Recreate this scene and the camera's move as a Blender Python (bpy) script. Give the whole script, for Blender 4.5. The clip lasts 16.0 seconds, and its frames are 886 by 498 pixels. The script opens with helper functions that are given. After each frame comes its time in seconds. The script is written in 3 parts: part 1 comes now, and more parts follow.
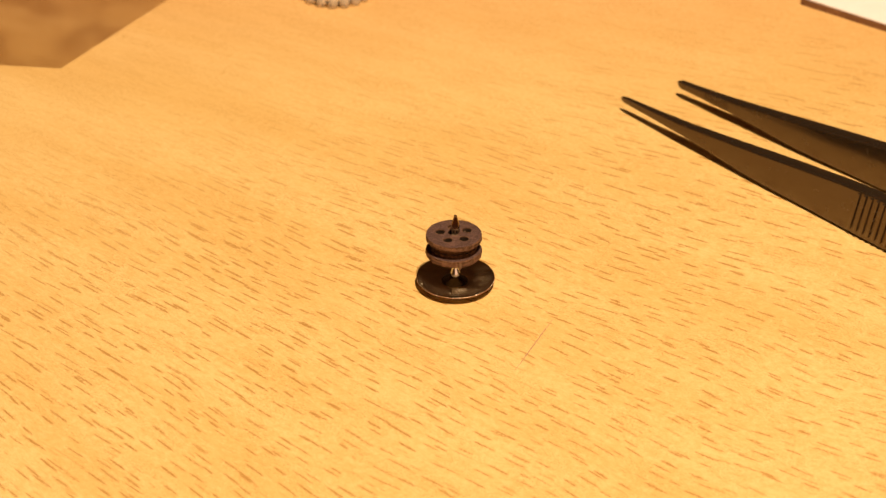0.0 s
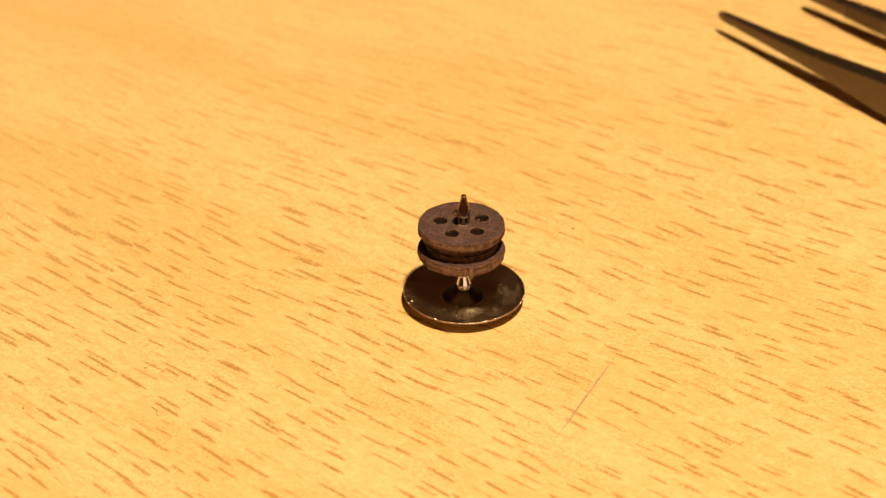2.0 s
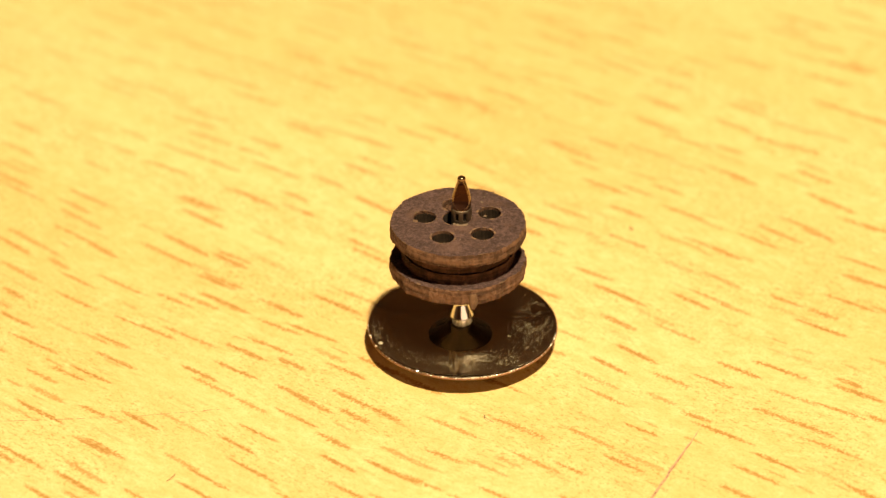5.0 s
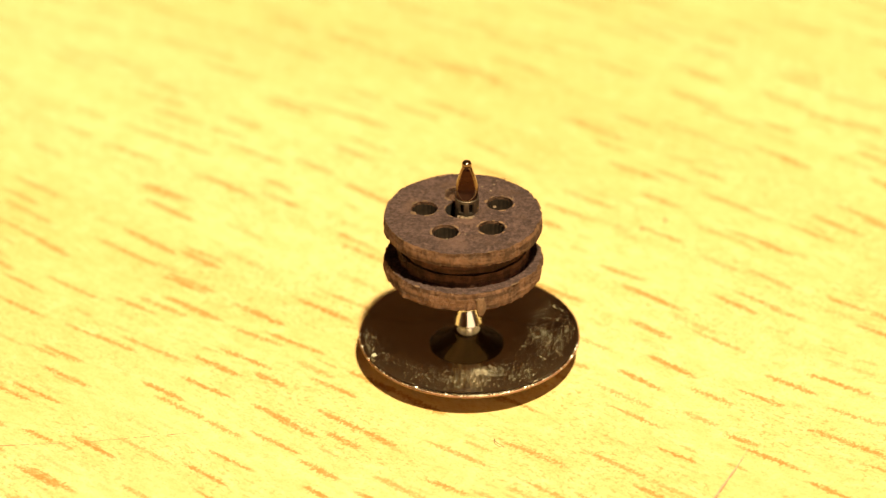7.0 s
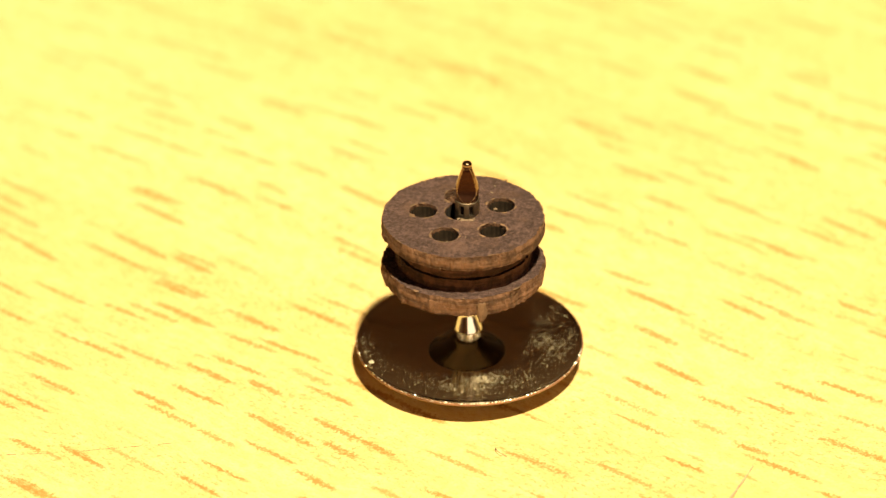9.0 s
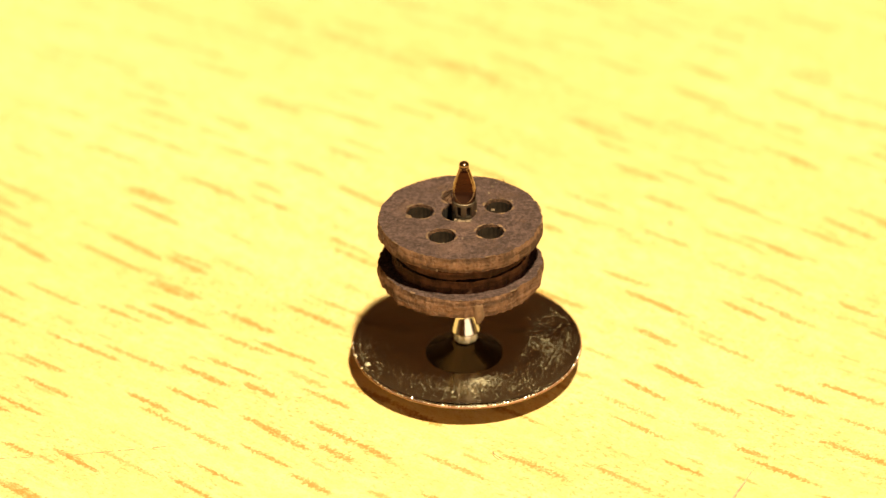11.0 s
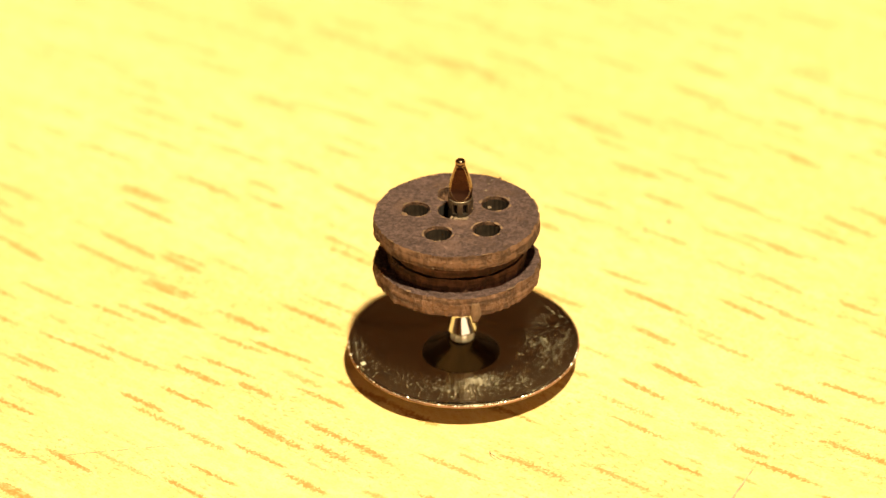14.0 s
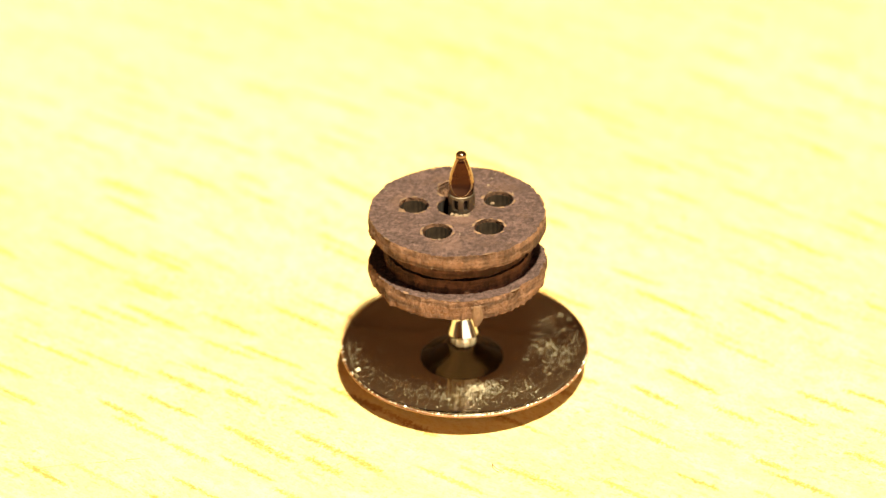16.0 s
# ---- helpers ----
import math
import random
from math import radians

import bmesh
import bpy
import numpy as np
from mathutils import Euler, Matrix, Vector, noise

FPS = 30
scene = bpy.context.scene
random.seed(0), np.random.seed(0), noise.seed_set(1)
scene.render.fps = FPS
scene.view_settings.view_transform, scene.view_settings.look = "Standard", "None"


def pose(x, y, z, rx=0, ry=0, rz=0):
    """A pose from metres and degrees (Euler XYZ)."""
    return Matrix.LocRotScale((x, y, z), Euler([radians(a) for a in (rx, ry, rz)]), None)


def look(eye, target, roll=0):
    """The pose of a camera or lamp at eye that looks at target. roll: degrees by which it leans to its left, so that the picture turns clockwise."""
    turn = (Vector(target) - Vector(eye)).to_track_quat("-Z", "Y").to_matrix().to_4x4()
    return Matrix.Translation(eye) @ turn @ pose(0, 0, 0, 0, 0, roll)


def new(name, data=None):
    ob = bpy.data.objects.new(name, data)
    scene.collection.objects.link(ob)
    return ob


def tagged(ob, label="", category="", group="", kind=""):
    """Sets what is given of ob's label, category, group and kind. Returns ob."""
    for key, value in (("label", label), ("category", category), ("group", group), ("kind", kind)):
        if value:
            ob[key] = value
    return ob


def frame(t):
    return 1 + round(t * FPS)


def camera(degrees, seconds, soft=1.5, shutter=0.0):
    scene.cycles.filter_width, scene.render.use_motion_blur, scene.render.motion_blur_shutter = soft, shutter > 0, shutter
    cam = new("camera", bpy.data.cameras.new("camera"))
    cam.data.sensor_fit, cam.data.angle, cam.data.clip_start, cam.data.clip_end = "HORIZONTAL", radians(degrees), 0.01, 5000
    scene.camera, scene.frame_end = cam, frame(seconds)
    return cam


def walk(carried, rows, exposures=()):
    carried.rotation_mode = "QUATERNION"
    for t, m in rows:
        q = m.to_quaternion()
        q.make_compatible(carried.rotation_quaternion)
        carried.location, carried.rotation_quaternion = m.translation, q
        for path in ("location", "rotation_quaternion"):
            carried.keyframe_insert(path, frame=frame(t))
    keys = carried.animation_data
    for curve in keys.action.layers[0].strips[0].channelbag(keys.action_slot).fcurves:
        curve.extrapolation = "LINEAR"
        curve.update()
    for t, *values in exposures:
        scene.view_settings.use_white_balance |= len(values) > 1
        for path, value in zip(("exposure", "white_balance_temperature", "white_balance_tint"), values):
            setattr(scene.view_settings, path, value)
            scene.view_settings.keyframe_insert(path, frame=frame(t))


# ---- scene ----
# The camera: seconds, eye in metres, then yaw, pitch and roll in degrees.
cam = camera(6.0, 16.0, soft=1.38)
ROWS = [
    (0.0, 0.03964, -0.89963, 0.59050, 2.629, -33.028, 0.674),
    (0.5, 0.04070, -0.85690, 0.56108, 2.833, -32.966, 0.543),
    (1.0, 0.03450, -0.75832, 0.50579, 2.739, -33.418, 0.648),
    (1.5, 0.03301, -0.64794, 0.43060, 3.073, -33.296, 0.318),
    (2.0, 0.02819, -0.57713, 0.38668, 2.974, -33.454, 0.466),
    (2.5, 0.02784, -0.51328, 0.34232, 3.299, -33.289, 0.224),
    (3.0, 0.02270, -0.48315, 0.32515, 2.896, -33.503, 0.472),
    (3.5, 0.02217, -0.43683, 0.29322, 3.131, -33.410, 0.260),
    (4.0, 0.02039, -0.41212, 0.27700, 3.071, -33.386, 0.365),
    (4.5, 0.01886, -0.38998, 0.26289, 3.015, -33.403, 0.368),
    (7.0, 0.01786, -0.31618, 0.21648, 3.451, -33.672, -0.142),
    (7.5, 0.01827, -0.31147, 0.21243, 3.577, -33.551, -0.253),
    (8.0, 0.01684, -0.30847, 0.21111, 3.345, -33.637, -0.076),
    (8.5, 0.01737, -0.30704, 0.21012, 3.458, -33.623, -0.164),
    (9.0, 0.01647, -0.30740, 0.20923, 3.287, -33.473, -0.109),
    (11.5, 0.01707, -0.30256, 0.20732, 3.425, -33.653, -0.207),
    (12.0, 0.01712, -0.30188, 0.20613, 3.440, -33.579, -0.199),
    (12.5, 0.01750, -0.30226, 0.20638, 3.510, -33.559, -0.270),
    (13.0, 0.01712, -0.30090, 0.20662, 3.429, -33.702, -0.203),
    (13.5, 0.01687, -0.30047, 0.20599, 3.381, -33.669, -0.242),
    (14.0, 0.01712, -0.30129, 0.20553, 3.421, -33.519, -0.261),
    (14.5, 0.01661, -0.29277, 0.20037, 3.423, -33.606, -0.252),
    (15.0, 0.01743, -0.28813, 0.19698, 3.637, -33.556, -0.376),
    (15.5, 0.01760, -0.28336, 0.19292, 3.730, -33.437, -0.436),
    (16.0, 0.01685, -0.28192, 0.19407, 3.599, -33.719, -0.341),
]
EXPOSURES = [(0.0, 0.0, 6800, 29), (1.0, 0.05, 6770, 28), (2.0, 0.11, 6560, 24), (3.0, 0.22, 6400, 19), (3.5, 0.30, 6280, 14), (4.5, 0.43, 6080, 10), (7.0, 0.75, 5800, 0), (8.0, 0.83, 5700, -1), (9.0, 0.86, 5700, -1), (12.5, 0.93, 5630, -1), (14.5, 0.94, 5610, -1), (15.0, 1.14, 5490, -1), (15.5, 1.46, 5320, -1), (16.0, 1.61, 5180, -1)]
walk(cam, [(t, pose(x, y, z, 90 + pitch, 0, yaw) @ pose(0, 0, 0, 0, 0, roll)) for t, x, y, z, yaw, pitch, roll in ROWS], EXPOSURES)

CM = 0.01
# The lens is focused on the pin, and its aperture is small.
focus = new("focus_mark")
focus.location, focus.empty_display_size = (0, -0.007, 0.0), 0.002
cam.data.dof.use_dof, cam.data.dof.focus_object, cam.data.dof.aperture_fstop = True, focus, 46.0
rnd = random.Random(7)


# ---- light ----
world = bpy.data.worlds.new("world")
scene.world = world
world.use_nodes = True
world.node_tree.nodes["Background"].inputs[0].default_value = (1.0, 0.6, 0.35, 1)
world.node_tree.nodes["Background"].inputs[1].default_value = 0.02


def lamp(name, size, watts, colour, eye, target):
    data = bpy.data.lights.new(name, "AREA")
    data.shape, data.size, data.energy, data.color = "DISK", size, watts, colour
    ob = new(name, data)
    ob.matrix_world = look(eye, target)
    return ob


# A small warm desk lamp above the table, a little to the right and in front of the pin.
lamp("desk_lamp_light", 0.026, 5.6, (1.0, 0.76, 0.405), (0.083, -0.165, 0.515), (0, 0, 0))
# An unseen warm light for the post's highlight, far off at table height behind the camera and to its right.
bounce = lamp("room_light", 1.45, 1.85, (1.0, 0.65, 0.37), (0.60, -1.10, 0.25), (0, 0, 0.003))
bounce.data.shape, bounce.data.size_y = "ELLIPSE", 0.46


# ---- materials ----
class Nodes:
    """Short calls for building a node material."""

    def __init__(self, name):
        self.mat = bpy.data.materials.new(name)
        self.mat.use_nodes = True
        self.tree = self.mat.node_tree
        self.bsdf = self.tree.nodes["Principled BSDF"]

    def plug(self, value, socket):
        if isinstance(value, bpy.types.NodeSocket):
            self.tree.links.new(value, socket)
        elif isinstance(value, (tuple, list)) and len(value) == 3 and len(socket.default_value) == 4:
            socket.default_value = (*value, 1)
        else:
            socket.default_value = value

    def node(self, kind, *values, **settings):
        n = self.tree.nodes.new(kind)
        for key, value in settings.items():
            setattr(n, key, value)
        for i, value in enumerate(values):
            if value is not None:
                self.plug(value, n.inputs[i])
        return n

    def math(self, op, a, b=None, c=None):
        return self.node("ShaderNodeMath", a, b, c, operation=op).outputs[0]

    def vec(self, op, a, b=None):
        return self.node("ShaderNodeVectorMath", a, b, operation=op).outputs[0]

    def coords(self, scale=(1, 1, 1), turn=0.0):
        tc = self.node("ShaderNodeTexCoord").outputs["Object"]
        spun = self.node("ShaderNodeMapping", tc, None, (0, 0, radians(turn)), (1, 1, 1)).outputs[0]
        return self.vec("MULTIPLY", spun, tuple(s / CM for s in scale))

    def noise(self, at, scale=1.0, detail=3.0, rough=0.5):
        n = self.node("ShaderNodeTexNoise")
        self.plug(at, n.inputs["Vector"])
        n.inputs["Scale"].default_value, n.inputs["Detail"].default_value, n.inputs["Roughness"].default_value = scale, detail, rough
        return n.outputs[0]

    def ramp(self, value, lo, hi, to_lo=0.0, to_hi=1.0):
        n = self.node("ShaderNodeMapRange", value, lo, hi, to_lo, to_hi)
        n.interpolation_type = "SMOOTHSTEP"
        return n.outputs[0]

    def mix(self, f, a, b):
        n = self.node("ShaderNodeMix", data_type="RGBA")
        self.plug(f, n.inputs[0]), self.plug(a, n.inputs[6]), self.plug(b, n.inputs[7])
        return n.outputs[2]

    def bump(self, height, depth):
        n = self.node("ShaderNodeBump")
        n.inputs["Strength"].default_value = 1.0
        n.inputs["Distance"].default_value = depth * CM
        self.plug(height, n.inputs["Height"])
        self.plug(n.outputs[0], self.bsdf.inputs["Normal"])

    def set(self, **values):
        for key, value in values.items():
            self.plug(value, self.bsdf.inputs[key.replace("_", " ")])
        return self.mat


FAN_ROOT = (-19.0, 12.5, 0.0)  # the point, in centimetres, from which the grain fans out to imitate perspective


def beech_laminate():
    """Printed beech: orange dashes along a grain gently fanned out to imitate perspective, over a mottled ground."""
    n = Nodes("beech_laminate")
    plan = n.coords()
    side, back = n.node("ShaderNodeSeparateXYZ", plan).outputs[:2]
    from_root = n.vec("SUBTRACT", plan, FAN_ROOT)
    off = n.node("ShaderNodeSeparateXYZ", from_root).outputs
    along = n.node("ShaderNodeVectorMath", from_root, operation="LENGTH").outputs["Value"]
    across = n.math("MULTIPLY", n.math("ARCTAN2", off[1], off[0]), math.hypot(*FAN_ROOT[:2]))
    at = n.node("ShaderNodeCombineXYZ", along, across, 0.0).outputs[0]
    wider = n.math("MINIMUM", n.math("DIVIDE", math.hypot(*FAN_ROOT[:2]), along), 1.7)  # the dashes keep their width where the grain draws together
    sway = n.math("MULTIPLY", n.math("SUBTRACT", n.noise(n.vec("MULTIPLY", at, (0.35, 0.35, 1)), 1.0, 1.0), 0.5), 0.35)
    at = n.vec("ADD", at, n.node("ShaderNodeCombineXYZ", 0.0, sway, 0.0).outputs[0])
    saw = n.noise(n.vec("MULTIPLY", at, (75, 38, 1)), 1.0, 2.0, 0.7)
    fine = n.noise(n.vec("MULTIPLY", at, (15, 27, 1)), 1.0, 6.0, 0.78)

    def dashes(length, width, reach, half, keep, shift, rag):
        grid = n.vec("MULTIPLY", n.vec("ADD", at, (shift, shift * 0.7, 0)), (1 / length, 1 / width, 0))
        v = n.node("ShaderNodeTexVoronoi", voronoi_dimensions="2D")
        n.plug(grid, v.inputs["Vector"])
        v.inputs["Scale"].default_value = 1.0
        v.inputs["Randomness"].default_value = 0.86
        off = n.node("ShaderNodeSeparateXYZ", n.vec("SUBTRACT", grid, v.outputs["Position"])).outputs
        dice = n.node("ShaderNodeSeparateColor", v.outputs["Color"]).outputs
        dv = n.math("ADD", off[1], n.math("MULTIPLY", n.math("SUBTRACT", saw, 0.5), rag))
        dv = n.math("ADD", dv, n.math("MULTIPLY", off[0], n.math("MULTIPLY", n.math("SUBTRACT", dice[2], 0.5), 0.20)))
        a = n.math("MULTIPLY_ADD", dice[0], reach * 0.50, reach * 0.50)
        x = n.math("POWER", n.math("ABSOLUTE", n.math("DIVIDE", off[0], a)), 3.0)
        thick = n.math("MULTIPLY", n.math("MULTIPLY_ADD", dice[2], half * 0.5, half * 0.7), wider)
        y = n.math("POWER", n.math("ABSOLUTE", n.math("DIVIDE", dv, thick)), 2.0)
        body = n.ramp(n.math("ADD", x, y), 0.32, 1.22, 1.0, 0.0)
        weight = n.ramp(dice[1], keep, keep + 0.47, 0.0, 1.0)
        return n.math("MULTIPLY", body, weight)

    long_dash = n.math("MAXIMUM", dashes(0.54, 0.176, 0.40, 0.094, -0.08, 3.1, 0.40), n.math("MULTIPLY", dashes(0.50, 0.22, 0.36, 0.082, 0.28, 7.9, 0.42), 0.95))
    short_dash = dashes(0.22, 0.11, 0.38, 0.09, 0.48, 11.7, 0.42)
    broad = n.noise(n.vec("MULTIPLY", at, (0.22, 0.75, 1)), 1.0, 3.0)
    streak = n.noise(n.vec("MULTIPLY", at, (1.3, 5.0, 1)), 1.0, 4.0, 0.6)
    grit = n.noise(n.vec("MULTIPLY", at, (70, 95, 1)), 1.0, 2.0, 0.6)
    mottle = n.noise(n.vec("MULTIPLY", n.vec("ADD", at, (2.0, 6.0, 0)), (6.5, 10, 1)), 1.0, 3.0, 0.6)
    pale, warm, fleck = (0.645, 0.495, 0.230), (0.60, 0.436, 0.178), (0.325, 0.174, 0.040)
    wood = n.mix(n.ramp(broad, 0.36, 0.66), pale, warm)
    # the wood colour itself shifts warmer towards the back
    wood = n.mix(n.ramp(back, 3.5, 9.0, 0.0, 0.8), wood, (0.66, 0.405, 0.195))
    wood = n.mix(n.ramp(streak, 0.46, 0.78, 0.0, 0.16), wood, (0.52, 0.35, 0.13))
    wood = n.mix(n.math("MULTIPLY", n.ramp(fine, 0.49, 0.63, 0.0, 0.62), n.ramp(streak, 0.35, 0.65, 0.40, 0.90)), wood, (0.50, 0.275, 0.080))
    wood = n.mix(n.ramp(fine, 0.34, 0.47, 0.40, 0.0), wood, (0.74, 0.56, 0.30))
    # mottle weakens towards the back, blur put into the colour
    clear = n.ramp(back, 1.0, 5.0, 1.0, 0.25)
    wood = n.mix(n.math("MULTIPLY", n.ramp(mottle, 0.46, 0.66, 0.0, 0.45), clear), wood, (0.55, 0.37, 0.135))
    wood = n.mix(n.math("MULTIPLY", n.ramp(mottle, 0.32, 0.45, 0.35, 0.0), clear), wood, (0.70, 0.56, 0.29))
    wood = n.mix(n.ramp(grit, 0.52, 0.68, 0.0, 0.46), wood, (0.44, 0.24, 0.07))
    stipple = n.noise(n.vec("MULTIPLY", n.vec("ADD", at, (9.0, 4.0, 0)), (34, 52, 1)), 1.0, 3.0, 0.7)
    patch = n.noise(n.vec("MULTIPLY", at, (0.9, 2.6, 1)), 1.0, 2.0)
    wood = n.mix(n.math("MULTIPLY", n.ramp(stipple, 0.53, 0.64, 0.0, 0.72), n.ramp(patch, 0.42, 0.60, 0.08, 1.0)), wood, (0.38, 0.205, 0.05))
    blur_fade = n.ramp(n.math("MULTIPLY_ADD", side, -0.42, back), 0.2, 6.2, 0.95, 0.12)  # flecks fade towards one corner of the table, as lens blur put into the colour
    wood = n.mix(n.math("MULTIPLY", n.math("MULTIPLY", short_dash, blur_fade), n.ramp(streak, 0.4, 0.62, 0.10, 0.65)), wood, fleck)
    wood = n.mix(n.math("MULTIPLY", n.math("MULTIPLY", long_dash, blur_fade), n.ramp(stipple, 0.36, 0.52, 0.42, 1.0)), wood, fleck)
    n.bump(n.math("MULTIPLY_ADD", long_dash, -0.12, n.math("MULTIPLY", fine, 0.4)), 0.0025)
    return n.set(Base_Color=wood, Roughness=n.ramp(fine, 0.3, 0.7, 0.42, 0.56), Specular_IOR_Level=0.35)


def fibreboard(name, face, edge, depth):
    """Pressed fibre: dark mottled faces, paler torn edges where the surface stands upright."""
    n = Nodes(name)
    at = n.coords()
    grit = n.noise(at, 62.0, 5.0, 0.75)
    lump = n.noise(at, 9.0, 3.0, 0.55)
    nap = n.noise(n.vec("ADD", at, (3.0, 8.0, 1.0)), 21.0, 5.0, 0.68)
    fibre = n.noise(n.vec("MULTIPLY", at, (1.3, 1.3, 0.8)), 26.0, 4.0, 0.65)
    sheet = n.noise(n.vec("MULTIPLY", at, (0.3, 0.3, 3.0)), 13.0, 3.0, 0.6)
    tear = n.noise(n.vec("MULTIPLY", at, (1.5, 1.5, 0.6)), 17.0, 4.0, 0.65)
    layer = n.math("MULTIPLY_ADD", sheet, 0.55, n.math("MULTIPLY", tear, 0.45))
    up = n.node("ShaderNodeSeparateXYZ", n.node("ShaderNodeTexCoord").outputs["Normal"]).outputs[2]
    top = n.ramp(n.math("ABSOLUTE", n.math("ADD", up, n.math("MULTIPLY", n.math("SUBTRACT", grit, 0.5), 0.5))), 0.62, 0.92)
    flat = n.mix(n.ramp(grit, 0.36, 0.68), tuple(0.62 * c for c in face), tuple(1.5 * c for c in face))
    flat = n.mix(n.ramp(nap, 0.50, 0.66, 0.0, 0.6), flat, tuple(1.75 * c for c in face))
    flat = n.mix(n.ramp(nap, 0.34, 0.47, 0.6, 0.0), flat, tuple(0.5 * c for c in face))
    crack = n.node("ShaderNodeTexVoronoi", feature="DISTANCE_TO_EDGE")
    n.plug(n.vec("ADD", at, n.vec("MULTIPLY", n.node("ShaderNodeTexNoise", at, None, 9.0).outputs[1], (0.22, 0.22, 0.0))), crack.inputs["Vector"])
    crack.inputs["Scale"].default_value = 15.0
    lines = n.math("MULTIPLY", n.ramp(crack.outputs["Distance"], 0.0, 0.09, 1.0, 0.0), n.ramp(lump, 0.45, 0.62))
    flat = n.mix(n.math("MULTIPLY", lines, 0.22), flat, tuple(0.45 * c for c in face))
    scuff = n.noise(n.vec("ADD", at, (4.0, 2.0, 0.0)), 5.5, 5.0, 0.7)
    flat = n.mix(n.ramp(scuff, 0.56, 0.72, 0.0, 0.5), flat, tuple(0.45 * c + 0.55 * e for c, e in zip(face, edge)))
    for x, y, wide in ((0.055, -0.085, 0.10), (-0.025, -0.245, 0.08), (-0.245, 0.055, 0.06), (0.02, -0.05, 0.07)):  # rubbed, paler spots
        away = n.node("ShaderNodeVectorMath", at, (x, y, 0.737), operation="DISTANCE").outputs["Value"]
        away = n.math("ADD", away, n.math("MULTIPLY", n.math("SUBTRACT", scuff, 0.5), 0.35))
        flat = n.mix(n.ramp(away, wide * 0.1, wide, 0.42, 0.0), flat, tuple(1.15 * c + 0.5 * e for c, e in zip(face, edge)))
    flat = n.mix(n.ramp(lump, 0.56, 0.78, 0.0, 0.30), flat, edge)
    side = n.mix(n.ramp(layer, 0.41, 0.59), tuple(0.5 * c for c in edge), tuple(1.45 * c for c in edge))
    side = n.mix(n.ramp(fibre, 0.5, 0.75, 0.0, 0.45), side, tuple(0.5 * c for c in edge))
    n.bump(n.math("SUBTRACT", n.math("ADD", grit, n.math("MULTIPLY_ADD", nap, 1.6, n.math("MULTIPLY_ADD", fibre, 0.8, n.math("MULTIPLY", layer, 1.2)))), n.math("MULTIPLY", lines, 0.25)), depth)
    return n.set(Base_Color=n.mix(top, side, flat), Roughness=0.88, Specular_IOR_Level=0.25)


def metal(name, colour, rough, scratch=0.0, speckle=0.0, film=0.0, fogged=1.0):
    n = Nodes(name)
    at = n.coords()
    fog = n.noise(at, 7.0, 4.0, 0.6)
    fine = n.noise(at, 60.0, 2.0, 0.6)
    r = n.ramp(fog, 0.3, 0.75, rough * (1 - 0.4 * fogged), rough * (1 + 0.6 * fogged))
    if scratch:
        n.bump(n.math("ADD", fine, n.math("MULTIPLY", fog, 3.0)), scratch)
    col = n.mix(n.ramp(fine, 0.6, 0.85, 0.0, speckle), colour, (0.42, 0.38, 0.32))
    if film:
        spots = n.math("MULTIPLY", n.ramp(n.noise(at, 95.0, 3.0, 0.7), 0.54, 0.64), n.ramp(fog, 0.38, 0.60, 0.1, 1.0))
        haze = n.math("MULTIPLY_ADD", spots, film, film * 0.12)
        col = n.mix(haze, col, (0.36, 0.31, 0.24))
        return n.set(Base_Color=col, Metallic=n.math("SUBTRACT", 1.0, haze), Roughness=n.math("MULTIPLY_ADD", haze, 0.5, r))
    return n.set(Base_Color=col, Metallic=1.0, Roughness=r)


def plain(name, colour, rough, spread=0.15, scale=20.0, depth=0.0, spec=0.4):
    n = Nodes(name)
    grit = n.noise(n.coords(), scale, 4.0, 0.6)
    wide = n.noise(n.coords(), scale * 0.15, 2.0, 0.5)
    f = n.math("MULTIPLY_ADD", wide, 0.6, n.math("MULTIPLY", grit, 0.4))
    lo, hi = tuple(c * (1 - spread) for c in colour), tuple(min(1, c * (1 + spread)) for c in colour)
    if depth:
        n.bump(grit, depth)
    return n.set(Base_Color=n.mix(n.ramp(f, 0.3, 0.7), lo, hi), Roughness=rough, Specular_IOR_Level=spec)


def smoky_plastic():
    n = Nodes("smoky_plastic")
    blot = n.noise(n.coords(), 0.9, 3.0, 0.5)
    tint = n.mix(n.ramp(blot, 0.42, 0.62), (0.90, 0.87, 0.84), (0.83, 0.78, 0.74))
    n.bump(n.noise(n.coords(), 1.1, 2.0), 0.02)
    n.set(Base_Color=(0.22, 0.15, 0.09), Roughness=0.18, IOR=1.45)
    clear = n.node("ShaderNodeBsdfTransparent", tint)
    join = n.node("ShaderNodeMixShader", 0.05, clear.outputs[0], n.bsdf.outputs[0])
    n.plug(join.outputs[0], n.tree.nodes["Material Output"].inputs[0])
    return n.mat


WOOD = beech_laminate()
FIBRE = fibreboard("dark_fibreboard", (0.108, 0.063, 0.059), (0.168, 0.086, 0.052), 0.024)
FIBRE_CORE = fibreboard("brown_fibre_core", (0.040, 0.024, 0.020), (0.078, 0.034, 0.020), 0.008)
# the dish's nickel made darker, painting the dark reflections in the foot
FOOT = metal("darkened_nickel_foot", (0.105, 0.088, 0.068), 0.14, 0.0, 0.1)
DISH = metal("black_nickel_dish", (0.50, 0.43, 0.33), 0.10, 0.0003, 0.1, 0.005)
BRASS = metal("tarnished_brass_tip", (0.27, 0.175, 0.105), 0.24, 0.0, 0.1)
NECK = metal("dull_nickel_neck", (0.22, 0.17, 0.125), 0.42, 0.0, 0.1, 0.12)
